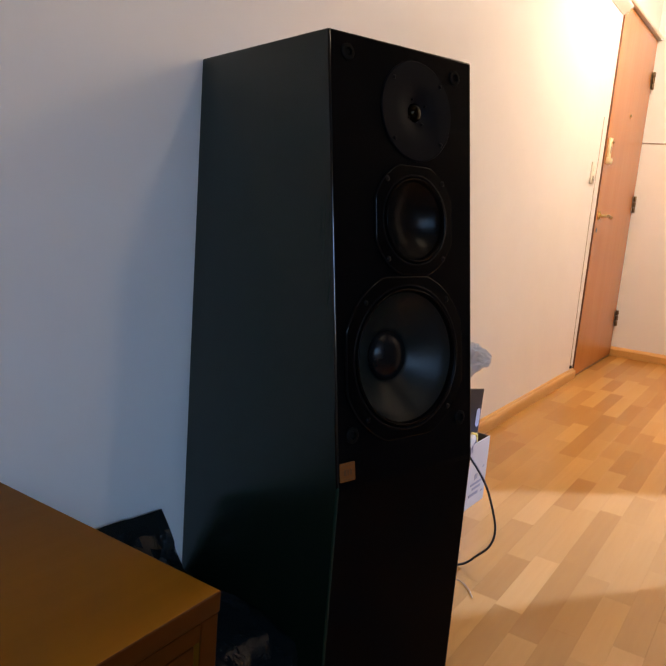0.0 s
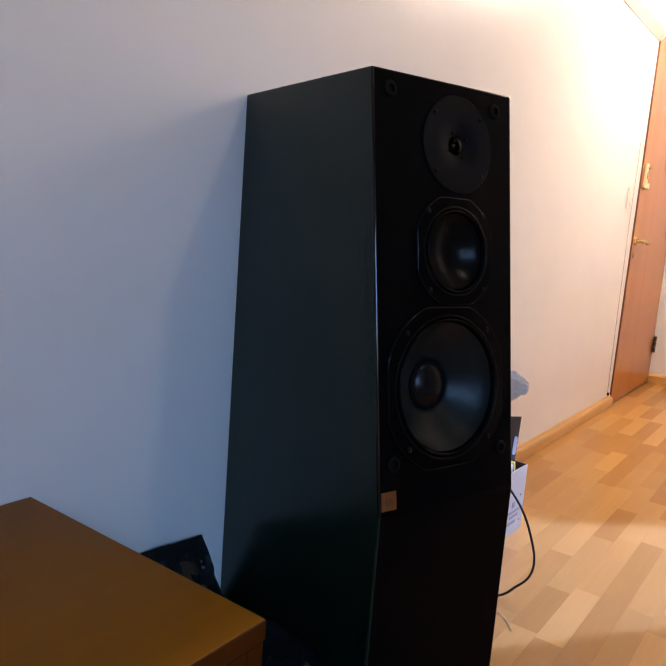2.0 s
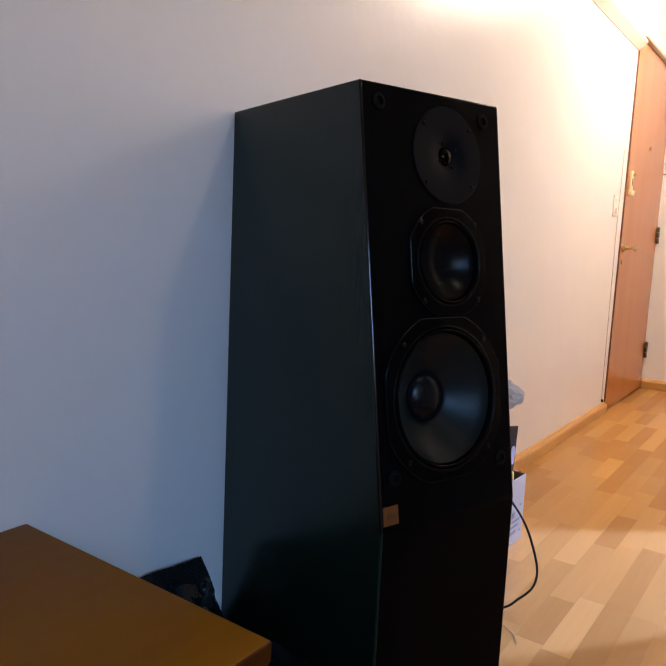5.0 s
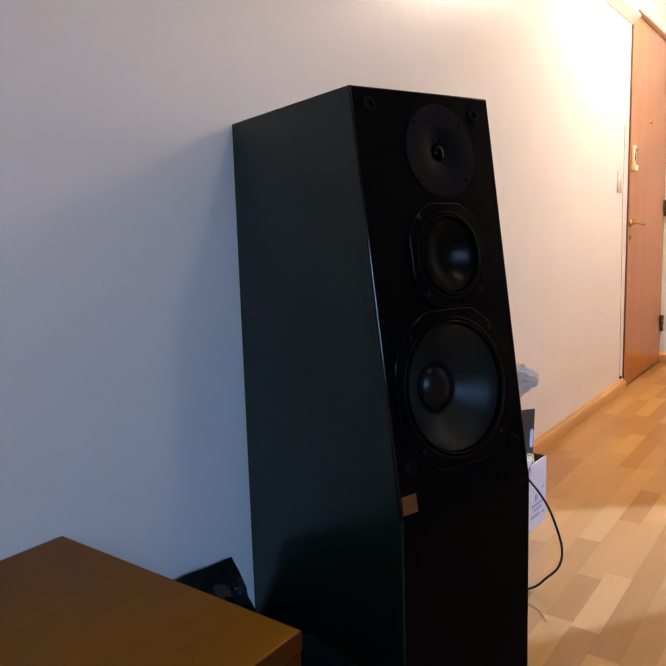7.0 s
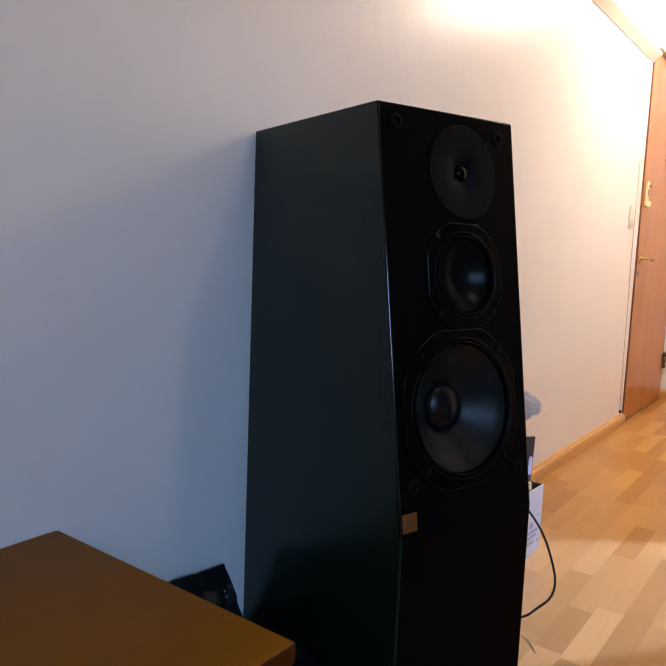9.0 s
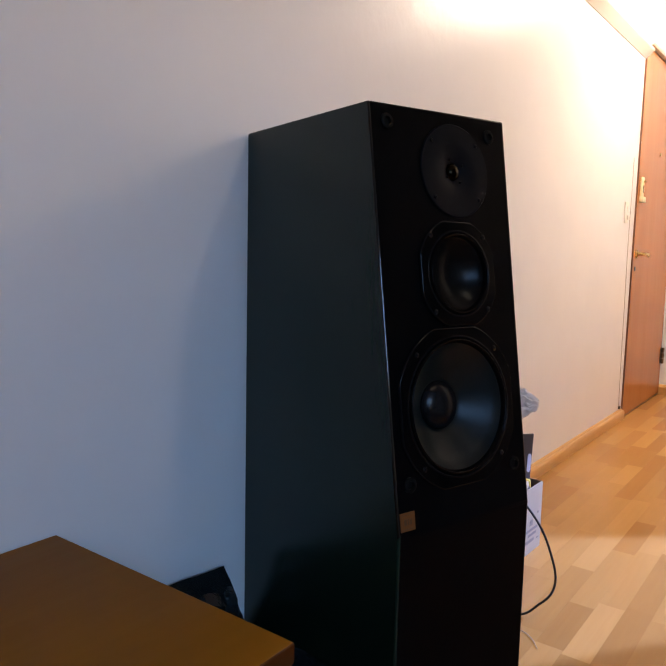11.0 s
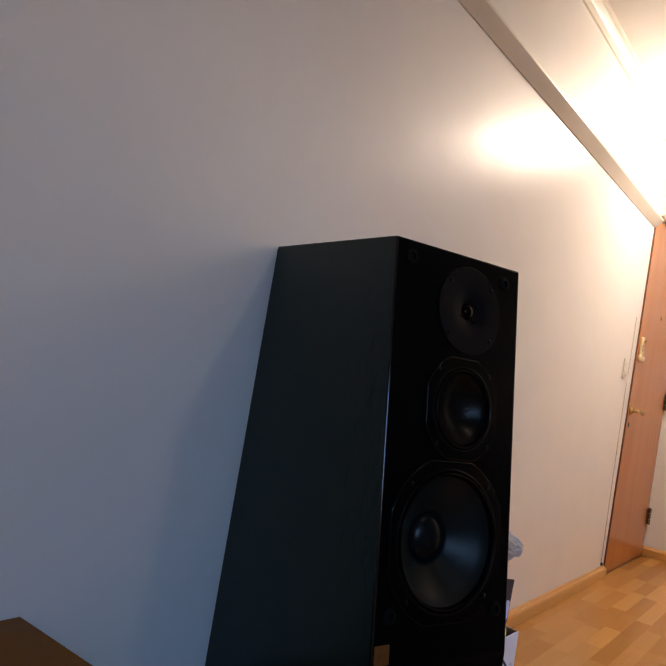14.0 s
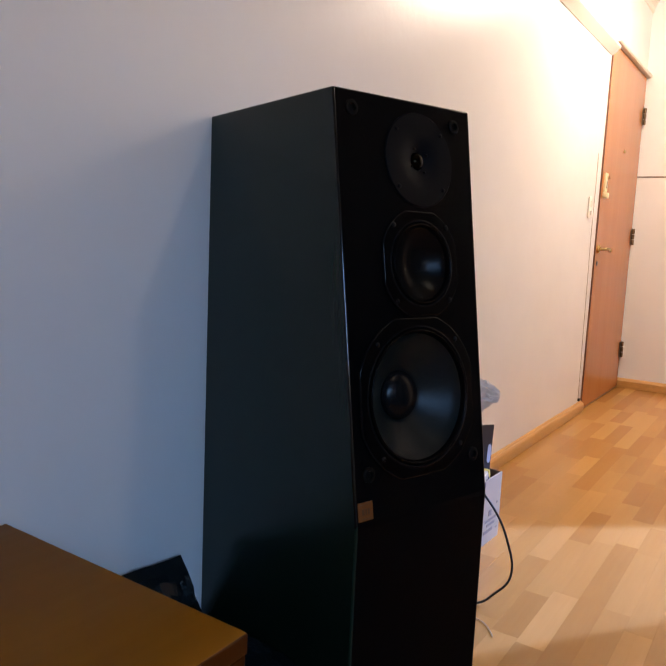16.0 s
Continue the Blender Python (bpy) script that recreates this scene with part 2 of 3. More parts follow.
DX0, DX1, DZ = 4.6, 5.535, 2.074
EAST = 5.545
CEILING = 2.575
setting("wall_north", joined(box(-2.6, DX0 - 0.012, 0, 0.16, 0, CEILING), box(DX0 - 0.012, DX1 + 0.005, 0, 0.16, DZ + 0.004, CEILING), box(DX1 + 0.005, EAST + 0.15, 0, 0.16, 0, CEILING)), WALL,
        "off-white satin painted plaster wall with soft lamp sheen", "wall")
setting("wall_east", box(EAST, EAST + 0.15, -3.4, 0, 0, CEILING), WALL, "cream painted wall at the end of the hall", "wall")
setting("wall_west", box(-2.6, -2.4, -3.4, 0, 0, CEILING), WALL, "off-white painted living room wall", "wall")
setting("wall_south", joined(box(-2.6, -1.25, -3.6, -3.4, 0, CEILING), box(0.75, EAST + 0.15, -3.6, -3.4, 0, CEILING), box(-1.25, 0.75, -3.6, -3.4, 0, 1.15), box(-1.25, 0.75, -3.6, -3.4, 2.45, CEILING)), WALL,
        "off-white painted wall with the window opening", "wall")
setting("wall_hall", joined(box(2.6, 3.776, -2.0, -1.9, 0, CEILING), box(4.073, EAST, -2.0, -1.9, 0, CEILING), box(3.776, 4.073, -2.0, -1.9, 1.99, CEILING)), WALL,
        "off-white hall wall with a narrow open doorway", "wall")
setting("wall_side_room", box(2.6, 2.7, -3.4, -2.0, 0, CEILING), WALL, "off-white partition wall of the side room", "wall")
setting("ceiling", box(-2.6, EAST + 0.15, -3.55, 0.16, CEILING, CEILING + 0.12), CEIL, "white painted flat ceiling", "ceiling")
setting("baseboard", profile_x([(0, 0.001), (-0.023, 0.001), (-0.023, 0.041), (-0.021, 0.047), (-0.016, 0.052), (-0.010, 0.053), (-0.008, 0.057), (-0.003, 0.061), (0, 0.061)], -2.4, DX0 - 0.02), SKIRT, "low varnished pine skirting board along the wall", "skirting board", 30)
setting("baseboard_east", profile_y([(EAST, 0.001), (EAST - 0.020, 0.001), (EAST - 0.020, 0.047), (EAST - 0.014, 0.054), (EAST - 0.008, 0.062), (EAST - 0.003, 0.065), (EAST, 0.065)], -1.9, -0.002), SKIRT, "low varnished pine skirting board on the end wall", "skirting board", 30)
rail = [(0.0, 1.996), (-0.006, 1.997), (-0.010, 2.002), (-0.026, 2.014), (-0.032, 2.022), (-0.043, 2.031), (-0.045, 2.034), (-0.045, 2.043), (-0.042, 2.046), (0.0, 2.048)]
setting("trim", profile_x(rail, -2.4, DX0 - 0.014), TRIM, "painted moulding rail running along the wall at door height", "moulding", 35)
crown = [(0.0, 2.483), (-0.008, 2.486), (-0.012, 2.500), (-0.012, 2.515), (-0.022, 2.531), (-0.028, 2.547), (-0.036, 2.553), (-0.036, CEILING - 0.001), (0.0, CEILING - 0.001)]
setting("trim_crown", profile_x(crown, -2.4, EAST - 0.002), TRIM, "stepped white crown moulding under the ceiling", "moulding", 30)

# window behind the camera
win = empty("window_1", pose(-0.25, -3.5, 1.15, 0, 0, 90), "white framed living room window with clear glass", "window", "", "structure")
for y in (-0.97, 0.0, 0.97):
    part("window_frame", box(-0.03, 0.03, y - 0.03, y + 0.03, 0.0, 1.3, 0.004), TRIM, win)
for z in (0.03, 1.27):
    part("window_frame", box(-0.029, 0.029, -0.94, -0.03, z - 0.03, z + 0.03, 0.004), TRIM, win)
    part("window_frame", box(-0.029, 0.029, 0.03, 0.94, z - 0.03, z + 0.03, 0.004), TRIM, win)
for y in (-0.485, 0.485):
    pane = part("pane", box(-0.004, 0.004, y - 0.455, y + 0.455, 0.06, 1.24), GLASS, win)
    pane.visible_shadow = False

# ---- the door ----
door = empty("door_1", pose(0, 0, 0), "closed varnished orange-brown veneer entrance door in a thin cream jamb", "door", "", "structure")
leaf = part("door_leaf", box(DX0 + 0.006, DX1 - 0.004, -0.002, 0.038, 0.012, DZ - 0.004, 0.002), DOOR, door, "glossy orange-brown wood veneer leaf")
part("leaf_edge", box(DX0 - 0.0005, DX0 + 0.0055, -0.0015, 0.036, 0.012, DZ - 0.004), DOOR_EDGE, door, "dark brown strip along the left edge of the door leaf")
# dark brown strip fills the gap below the leaf in place of its shade
part("threshold", box(DX0 + 0.006, DX1 - 0.004, 0.001, 0.036, 0.001, 0.011), DOOR_EDGE, door, "dark strip in the gap under the door, for its shade")
part("jamb", box(DX0 - 0.012, DX0 - 0.001, -0.003, 0.12, 0.0, DZ + 0.003, 0.001), TRIM, door, "thin cream painted door jamb")
part("jamb", box(DX1, DX1 + 0.0045, -0.001, 0.12, 0.0, DZ + 0.003), TRIM, door, "thin cream painted door jamb")
# near-black sheet stands in for the shade inside the rebate
part("door_back", box(DX0 - 0.001, DX1, 0.06, 0.12, 0.0, DZ), DARK, door, "dark sheet behind the leaf, for the rebate's shade")
part("head_trim", profile_x([(0.0, DZ), (-0.030, DZ), (-0.036, DZ + 0.008), (-0.036, DZ + 0.018), (-0.026, DZ + 0.030), (0.0, DZ + 0.034)], DX0 + 0.004, EAST - 0.002), TRIM, door, "pale wooden drip strip over the door", 30)
part("peephole", moved(lathe([(0.0005, 0.006), (0.005, 0.006), (0.006, 0.007), (0.011, 0.005), (0.012, 0.0), (0.012, -0.004)], 20, (True, True)), pose(5.07, -0.002, 1.54, 90)), BRASS, door, "small brass peephole", 40)
handle = part("door_handle", joined(
    moved(lathe([(0.026, 0.0), (0.026, 0.005), (0.021, 0.010), (0.011, 0.013), (0.0095, 0.040), (0.0095, 0.050), (0.001, 0.051)], 24, (True, True)), pose(4.650, -0.002, 0.943, 90)),
    tube([(4.650, -0.045, 0.943), (4.680, -0.049, 0.944), (4.715, -0.047, 0.943), (4.755, -0.044, 0.937)], 0.0085, 12, 6)), BRASS, door, "brass lever handle on a round rose", 40)
part("finial", moved(lathe([(0.001, -0.012), (0.009, -0.008), (0.0115, 0.0), (0.009, 0.008), (0.001, 0.012)], 16), pose(4.762, -0.044, 0.936)), BRASS, handle, "", 40)
part("keyhole", moved(lathe([(0.014, 0.0), (0.014, 0.002), (0.010, 0.003), (0.0005, 0.0031)], 20, (True, True)), pose(4.650, -0.0021, 0.860, 90)), DARK, door, "dark keyhole escutcheon", 40)
guard = part("door_guard", joined(box(4.638, 4.690, -0.014, -0.0021, 1.250, 1.370, 0.003), box(4.630, 4.692, -0.026, -0.0021, 1.230, 1.262, 0.004)), CREAM, door, "cream plastic door guard latch", 40)
part("guard_slot", box(4.660, 4.672, -0.0165, -0.0142, 1.285, 1.325, 0.001), BRONZE, guard)
part("guard_knob", moved(lathe([(0.0005, 0.012), (0.006, 0.011), (0.007, 0.004), (0.004, 0.0)], 14), pose(4.672, -0.0145, 1.346, 90)), BRASS, guard)
for hz in (0.268, 1.035, 1.822):
    hinge = part("hinge", joined(*[moved(lathe([(0.0075, -0.017), (0.009, -0.015), (0.009, 0.015), (0.0075, 0.017)], 14, (True, True)), pose(DX1 - 0.012, -0.013, hz + k * 0.037)) for k in (-1, 0, 1)]), BRONZE, door, "dark bronze three-knuckle hinge", 40)
    part("hinge_plate", box(DX1 - 0.048, DX1 - 0.012, -0.0045, -0.0021, hz - 0.052, hz + 0.052, 0.001), BRONZE, hinge)

# the leaf stands a little proud of the wall
for o in door.children:
    if o.name.split(".")[0] in ("door_leaf", "leaf_edge", "threshold", "peephole", "door_handle", "keyhole", "door_guard", "hinge"):
        o.location += Vector((-0.015, -0.007, 0))

# ---- floor ----
setting("floor", box(-2.6, EAST + 0.15, -3.55, 0.16, -0.12, -0.009), UNDER, "pale beech three-strip laminate floor", "floor")
floor = bpy.data.objects["floor"]
STRIP, LONG = 0.0667, 0.424
shapes = {}
rest_v, rest_f = [], []
rng = random.Random(5)
y = -0.0005
while y > -3.39:
    y1 = max(y - STRIP, -3.4)
    x = -2.4 - rng.random() * LONG
    while x < EAST:
        n_long = LONG * rng.choice((1.0, 1.0, 0.72, 1.0, 0.58))
        a, b = max(x, -2.4), min(x + n_long, EAST)
        x += n_long
        if b - a < 0.02:
            continue
        sx, sy = b - a - 0.0001, y - y1 - 0.0001
        cx, cy = (a + b) / 2, (y + y1) / 2
        h, c = 0.009, 0.00015
        hx, hy = sx / 2, sy / 2
        vs = [(-hx, -hy, -h), (hx, -hy, -h), (hx, hy, -h), (-hx, hy, -h), (-hx, -hy, -c), (hx, -hy, -c), (hx, hy, -c), (-hx, hy, -c),
              (-hx + c, -hy + c, 0), (hx - c, -hy + c, 0), (hx - c, hy - c, 0), (-hx + c, hy - c, 0)]
        fs = [(0, 1, 5, 4), (1, 2, 6, 5), (2, 3, 7, 6), (3, 0, 4, 7), (4, 5, 9, 8), (5, 6, 10, 9), (6, 7, 11, 10), (7, 4, 8, 11), (8, 9, 10, 11)]
        if a > 1.55 and y > -1.2:
            key = (round(sx, 4), round(sy, 4))
            if key not in shapes:
                me = bpy.data.meshes.new("plank")
                me.from_pydata(vs, [], fs)
                me.materials.append(PLANK)
                shapes[key] = me
            o = new("plank", shapes[key])
            o.location = (cx, cy, 0)
            o.parent = floor
        else:
            k = len(rest_v)
            rest_v += [(vx + cx, vy + cy, vz) for vx, vy, vz in vs]
            rest_f += [tuple(i + k for i in f) for f in fs]
    y = y1
me = bpy.data.meshes.new("plank_field")
me.from_pydata(rest_v, [], rest_f)
me.materials.append(PLANK_FAR)
field = tagged(new("plank_field", me), kind="stuff")
field.parent = floor


# ---- the loudspeaker ----
SPEAKER = pose(1.344, -0.378, 0, 0, 0, -17.3)
W, BACK, FOOT, KNEE, TOP, LEAN = 0.311, 0.369, 0.025, 0.487, 1.162, 0.107
speaker = empty("floor_speaker", SPEAKER, "tall black three-way floor-standing loudspeaker with a leaning baffle and no grille", "loudspeaker")
slope = math.degrees(math.atan2(LEAN, TOP - KNEE))
ON_BAFFLE = Matrix.Translation((0, 0, TOP)) @ Matrix.Rotation(radians(90 - slope), 4, "X")


def on_baffle(a, b, out=0.0):
    """a to the right and b down from the baffle's top left corner, out of its face."""
    return ON_BAFFLE @ Matrix.Translation((a, -b, out))


def carved(bm, cutters):
    """The mesh less the cutters."""
    a = new("tmp_body", bpy.data.meshes.new("tmp_body"))
    bm.to_mesh(a.data)
    bm.free()
    made = [a]
    for cut in cutters:
        c = new("tmp_cut", bpy.data.meshes.new("tmp_cut"))
        bmesh.ops.recalc_face_normals(cut, faces=cut.faces[:])
        cut.to_mesh(c.data)
        cut.free()
        mod = a.modifiers.new("cut", "BOOLEAN")
        mod.operation, mod.object, mod.solver = "DIFFERENCE", c, "EXACT"
        made.append(c)
    bpy.context.view_layer.update()
    me = bpy.data.meshes.new_from_object(a.evaluated_get(bpy.context.evaluated_depsgraph_get()))
    out = bmesh.new()
    out.from_mesh(me)
    bpy.data.meshes.remove(me)
    for o in made:
        data = o.data
        bpy.data.objects.remove(o)
        bpy.data.meshes.remove(data)
    return out


TWEETER, MID, WOOFER = (0.182, 0.097), (0.171, 0.272), (0.1500, 0.493)
shell = profile_x([(-LEAN, FOOT), (-LEAN, KNEE), (0, TOP), (BACK, TOP - 0.007), (BACK, FOOT)], 0, W)
for v in shell.verts:
    rise = max(0.0, (v.co.z - KNEE) / (TOP - KNEE)) * v.co.x / W
    v.co += Vector((0.006 * rise, 0, 0.005 * rise))
    if v.co.z > TOP - 0.001 and v.co.x < 0.01 and v.co.y < 0.01:
        v.co.x += 0.0015
    if v.co.y > BACK - 0.01 and v.co.x < 0.01:
        v.co += Vector((0.0155, 0.0330, 0.005)) if v.co.z > 1 else Vector((0.0125, 0.0320, 0))
bmesh.ops.recalc_face_normals(shell, faces=shell.faces[:])
bmesh.ops.bevel(shell, geom=[e for e in shell.edges if min(v.co.y for v in e.verts) < BACK - 0.01], offset=0.0038, segments=3, profile=0.5, affect="EDGES")
bmesh.ops.recalc_face_normals(shell, faces=shell.faces[:])
cuts = [moved(lathe([(r, -deep), (r, 0.03)], 64, (True, True)), on_baffle(*c)) for c, r, deep in ((MID, 0.077, 0.07), (WOOFER, 0.120, 0.10), (TWEETER, 0.03, 0.03))]
body = part("cabinet_body", carved(shell, cuts), VINYL, speaker, "black ash vinyl box", 35)
body.data.materials.append(BAFFLE)
for f in body.data.polygons:
    f.use_smooth = f.area < 0.004
for f in body.data.polygons:
    if f.normal.y < -0.9 and abs(f.normal.x) < 0.02:
        f.material_index = 1
body.data.materials.append(EDGE)
for f in body.data.polygons:
    if -0.985 < f.normal.x < -0.15 and f.normal.y < -0.15 and f.area < 0.002 and f.center.z > KNEE + 0.1:
        f.material_index = 2
part("plinth", box(0.012, W - 0.012, -LEAN + 0.012, BACK - 0.012, 0.0, FOOT + 0.002, 0.002), BAFFLE, speaker)


def screw(parent, place, r=0.0042):
    s = part("screw", moved(joined(lathe([(r, 0.0), (r, 0.0012), (r * 0.75, 0.0022), (r * 0.42, 0.0024), (r * 0.4, 0.0010), (0.0003, 0.0010)], 12)), place), SCREW, parent, "", 50)
    return s


def driver(name, label, at, frame_r, flat, sur, cone_r, cap_r, deep, cone_mat, screw_r, bowl=False):
    unit = part(name, moved(loft([flatted(frame_r - 0.0022, flat - 0.0022, 0.0060), circle(sur + 0.006, 0.0063), circle(sur + 0.0035, 0.0063)]), on_baffle(*at)), FRAME, speaker, label, 30)
    part("rim", moved(loft([flatted(frame_r, flat, -0.002), flatted(frame_r, flat, 0.0040), flatted(frame_r - 0.0007, flat - 0.0007, 0.0053), flatted(frame_r - 0.0022, flat - 0.0022, 0.0060)]), on_baffle(*at)), RIM, unit, "", 60)
    part("gasket", moved(loft([circle(sur + 0.0035, 0.0063), circle(sur + 0.0015, 0.0072), circle(sur - 0.0002, 0.0062), circle(sur - 0.0004, -0.006)]), on_baffle(*at)), RIM, unit, "", 60)
    roll = [(sur - (sur - cone_r) * k / 8, 0.001 + 0.008 * math.sin(math.pi * k / 8)) for k in range(9)]
    part("surround", moved(lathe(roll, 72), on_baffle(*at)), RUBBER, unit, "half-roll rubber surround", 60)
    if bowl:
        # one dished surface, the cap a shallow continuation of the cone
        prof = [(cone_r - (cone_r - cap_r) * k / 12, -deep * (1 - ((cone_r - (cone_r - cap_r) * k / 12) / cone_r) ** 2)) for k in range(13)]
        dome = [(cap_r * (1 - k / 8) + 0.0002, -deep * (1 - (cap_r * (1 - k / 8) / cone_r) ** 2)) for k in range(9)]
        part("cone", moved(lathe([(cone_r, 0.001)] + prof[1:], 72), on_baffle(*at)), cone_mat, unit, "", 60)
        part("dust_cap", moved(lathe(dome, 40), on_baffle(*at)), cone_mat, unit, "", 60)
    else:
        prof = [(cone_r - (cone_r - cap_r) * k / 10, -deep * (k / 10) ** 0.86) for k in range(11)]
        dome = [(cap_r * math.cos(math.pi / 2 * k / 8) + 0.0002, -deep + cap_r * 0.42 * math.sin(math.pi / 2 * k / 8)) for k in range(9)]
        part("cone", moved(lathe([(cone_r, 0.001)] + prof[1:] + [(cap_r * 0.98, -deep - 0.003)], 72), on_baffle(*at)), cone_mat, unit, "", 60)
        part("dust_cap", moved(lathe(dome, 40), on_baffle(*at)), CAP, unit, "", 60)
    for q in (45, 135, 225, 315):
        ang = radians(q)
        screw(unit, on_baffle(at[0] + screw_r * math.cos(ang), at[1] - screw_r * math.sin(ang), 0.006), 0.0045)
    return unit


driver("woofer", "ten inch woofer in a flat-sided black frame", WOOFER, 0.1400, 0.1315, 0.1145, 0.1050, 0.042, 0.047, CONE, 0.1285)
driver("midrange", "midrange driver with a glossy black cone", MID, 0.0940, 0.0880, 0.0700, 0.0620, 0.020, 0.026, POLY, 0.0885, True)
tw = part("tweeter", moved(lathe([(0.080, -0.002), (0.080, 0.002), (0.0785, 0.0035), (0.050, 0.0035), (0.030, 0.0015), (0.0155, -0.004), (0.0150, -0.010)], 64), on_baffle(*TWEETER)), PLATE, speaker, "tweeter on a round satin black plate", 30)
part("dome", moved(lathe([(0.0148 * math.cos(math.pi / 2 * k / 8) + 0.0002, -0.006 + 0.009 * math.sin(math.pi / 2 * k / 8)) for k in range(9)], 32), on_baffle(*TWEETER)), DOME, tw, "small amber metal dome", 60)
for k in range(4):
    ang = radians(30 + 90 * k)
    screw(tw, on_baffle(TWEETER[0] + 0.0215 * math.cos(ang), TWEETER[1] - 0.0215 * math.sin(ang), 0.0005), 0.0022)
for q in (42, 138, 222, 318):
    ang = radians(q)
    screw(tw, on_baffle(TWEETER[0] + 0.0705 * math.cos(ang), TWEETER[1] - 0.0705 * math.sin(ang), 0.0033), 0.0034)
for a, b in ((0.036, 0.029), (0.272, 0.029), (0.030, 0.604), (0.277, 0.609)):
    part("grille_socket", moved(lathe([(0.0125, 0.0), (0.0125, 0.003), (0.0105, 0.0045), (0.0065, 0.0045), (0.0055, 0.002), (0.0055, 0.0005), (0.0003, 0.0005)], 28), on_baffle(a, b)), SOCKET, speaker, "round black plastic grille socket", 40)
badge = part("badge", moved(box(0.0045, 0.0345, -0.6735, -0.6445, 0.0002, 0.0022, 0.0006), ON_BAFFLE), BADGE, speaker, "small square orange-gold metal badge")
for x0, x1, y0, y1 in ((0.0075, 0.0315, -0.6485, -0.6475), (0.0075, 0.0315, -0.6710, -0.6700), (0.0115, 0.0165, -0.6640, -0.6545), (0.0185, 0.0215, -0.6640, -0.6545), (0.0235, 0.0275, -0.6640, -0.6545)):
    part("emblem", moved(box(x0, x1, y0, y1, 0.0021, 0.0027), ON_BAFFLE), BADGE_DARK, badge)

# ---- low cabinet ----
CX, CF, CZ = 1.030, -0.508, 0.461
cab = empty("low_cabinet", pose(0, 0, 0), "low orange-brown stained wooden cabinet with drawers against the wall", "cabinet")
top_panel = part("top_panel", box(-0.62, CX, CF, -0.004, CZ - 0.028, CZ, 0.0035, 3), CAB, cab, "smooth orange-brown wooden top", 40)
side_panel = part("side_panel", box(CX - 0.030, CX - 0.002, CF + 0.002, -0.004, 0.0, CZ - 0.0285, 0.002), CAB, cab)
# faces turned to the front take the colour darkened for shade
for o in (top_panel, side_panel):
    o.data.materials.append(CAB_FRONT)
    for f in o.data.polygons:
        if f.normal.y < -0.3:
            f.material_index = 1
part("side_panel", box(-0.618, -0.590, CF + 0.002, -0.004, 0.0, CZ - 0.0285, 0.002), CAB, cab)
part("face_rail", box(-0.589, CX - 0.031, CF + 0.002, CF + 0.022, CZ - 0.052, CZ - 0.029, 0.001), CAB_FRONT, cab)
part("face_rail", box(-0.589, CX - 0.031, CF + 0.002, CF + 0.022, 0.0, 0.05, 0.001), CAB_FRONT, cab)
part("back_panel", box(-0.589, CX - 0.031, -0.02, -0.006, 0.0, CZ - 0.029), CAB, cab)
# near-black board put in so the gaps round the drawers look shaded
part("inner_shadow_board", box(-0.589, CX - 0.031, CF + 0.05, CF + 0.056, 0.05, CZ - 0.053), DARK, cab, "dark board standing in for the shade behind the drawers")
for k in range(3):
    x1 = CX - 0.036 - k * 0.526
    for z0, z1 in ((0.054, 0.228), (0.234, CZ - 0.0565)):
        dr = part("drawer", box(x1 - 0.520, x1, CF + 0.005, CF + 0.024, z0, z1, 0.0025), CAB_FRONT, cab, "red-brown wooden drawer front, darkened for shade")
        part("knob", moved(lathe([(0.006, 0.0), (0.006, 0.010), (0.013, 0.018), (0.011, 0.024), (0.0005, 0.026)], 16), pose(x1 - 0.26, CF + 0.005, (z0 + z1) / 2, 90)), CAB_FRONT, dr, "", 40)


# ---- bin liner between cabinet and speaker ----
def crumpled(size, seed, amount, sub=4, floor_z=None):
    bm = bmesh.new()
    bmesh.ops.create_icosphere(bm, subdivisions=sub, radius=1)
    off = Vector((seed * 3.7, seed * 1.9, seed * 5.3))
    for v in bm.verts:
        p = v.co.copy()
        q = Vector((math.copysign(abs(p.x) ** 0.7, p.x), math.copysign(abs(p.y) ** 0.7, p.y), math.copysign(abs(p.z) ** 0.7, p.z)))
        fold = abs(noise.noise(p * 1.9 + off)) * 1.3 + abs(noise.noise(p * 4.3 + off)) * 0.7 + abs(noise.noise(p * 9.0 + off)) * 0.28
        q = q * (1 - amount * fold)
        v.co = Vector((q.x * size[0], q.y * size[1], q.z * size[2]))
    return bm


liner = crumpled((0.150, 0.240, 0.150), 2, 0.16, 4)
for v in liner.verts:
    v.co += Vector((1.172, -0.285, 0.145))
    if v.co.z > 0.2:
        v.co.z += 0.010 * noise.noise(v.co * 21)
    v.co.x += 0.22 * max(0.0, v.co.y + 0.30)
    v.co.z = max(v.co.z, 0.001)
    v.co.x = max(v.co.x, 1.030)
    v.co.y = min(v.co.y, -0.020)
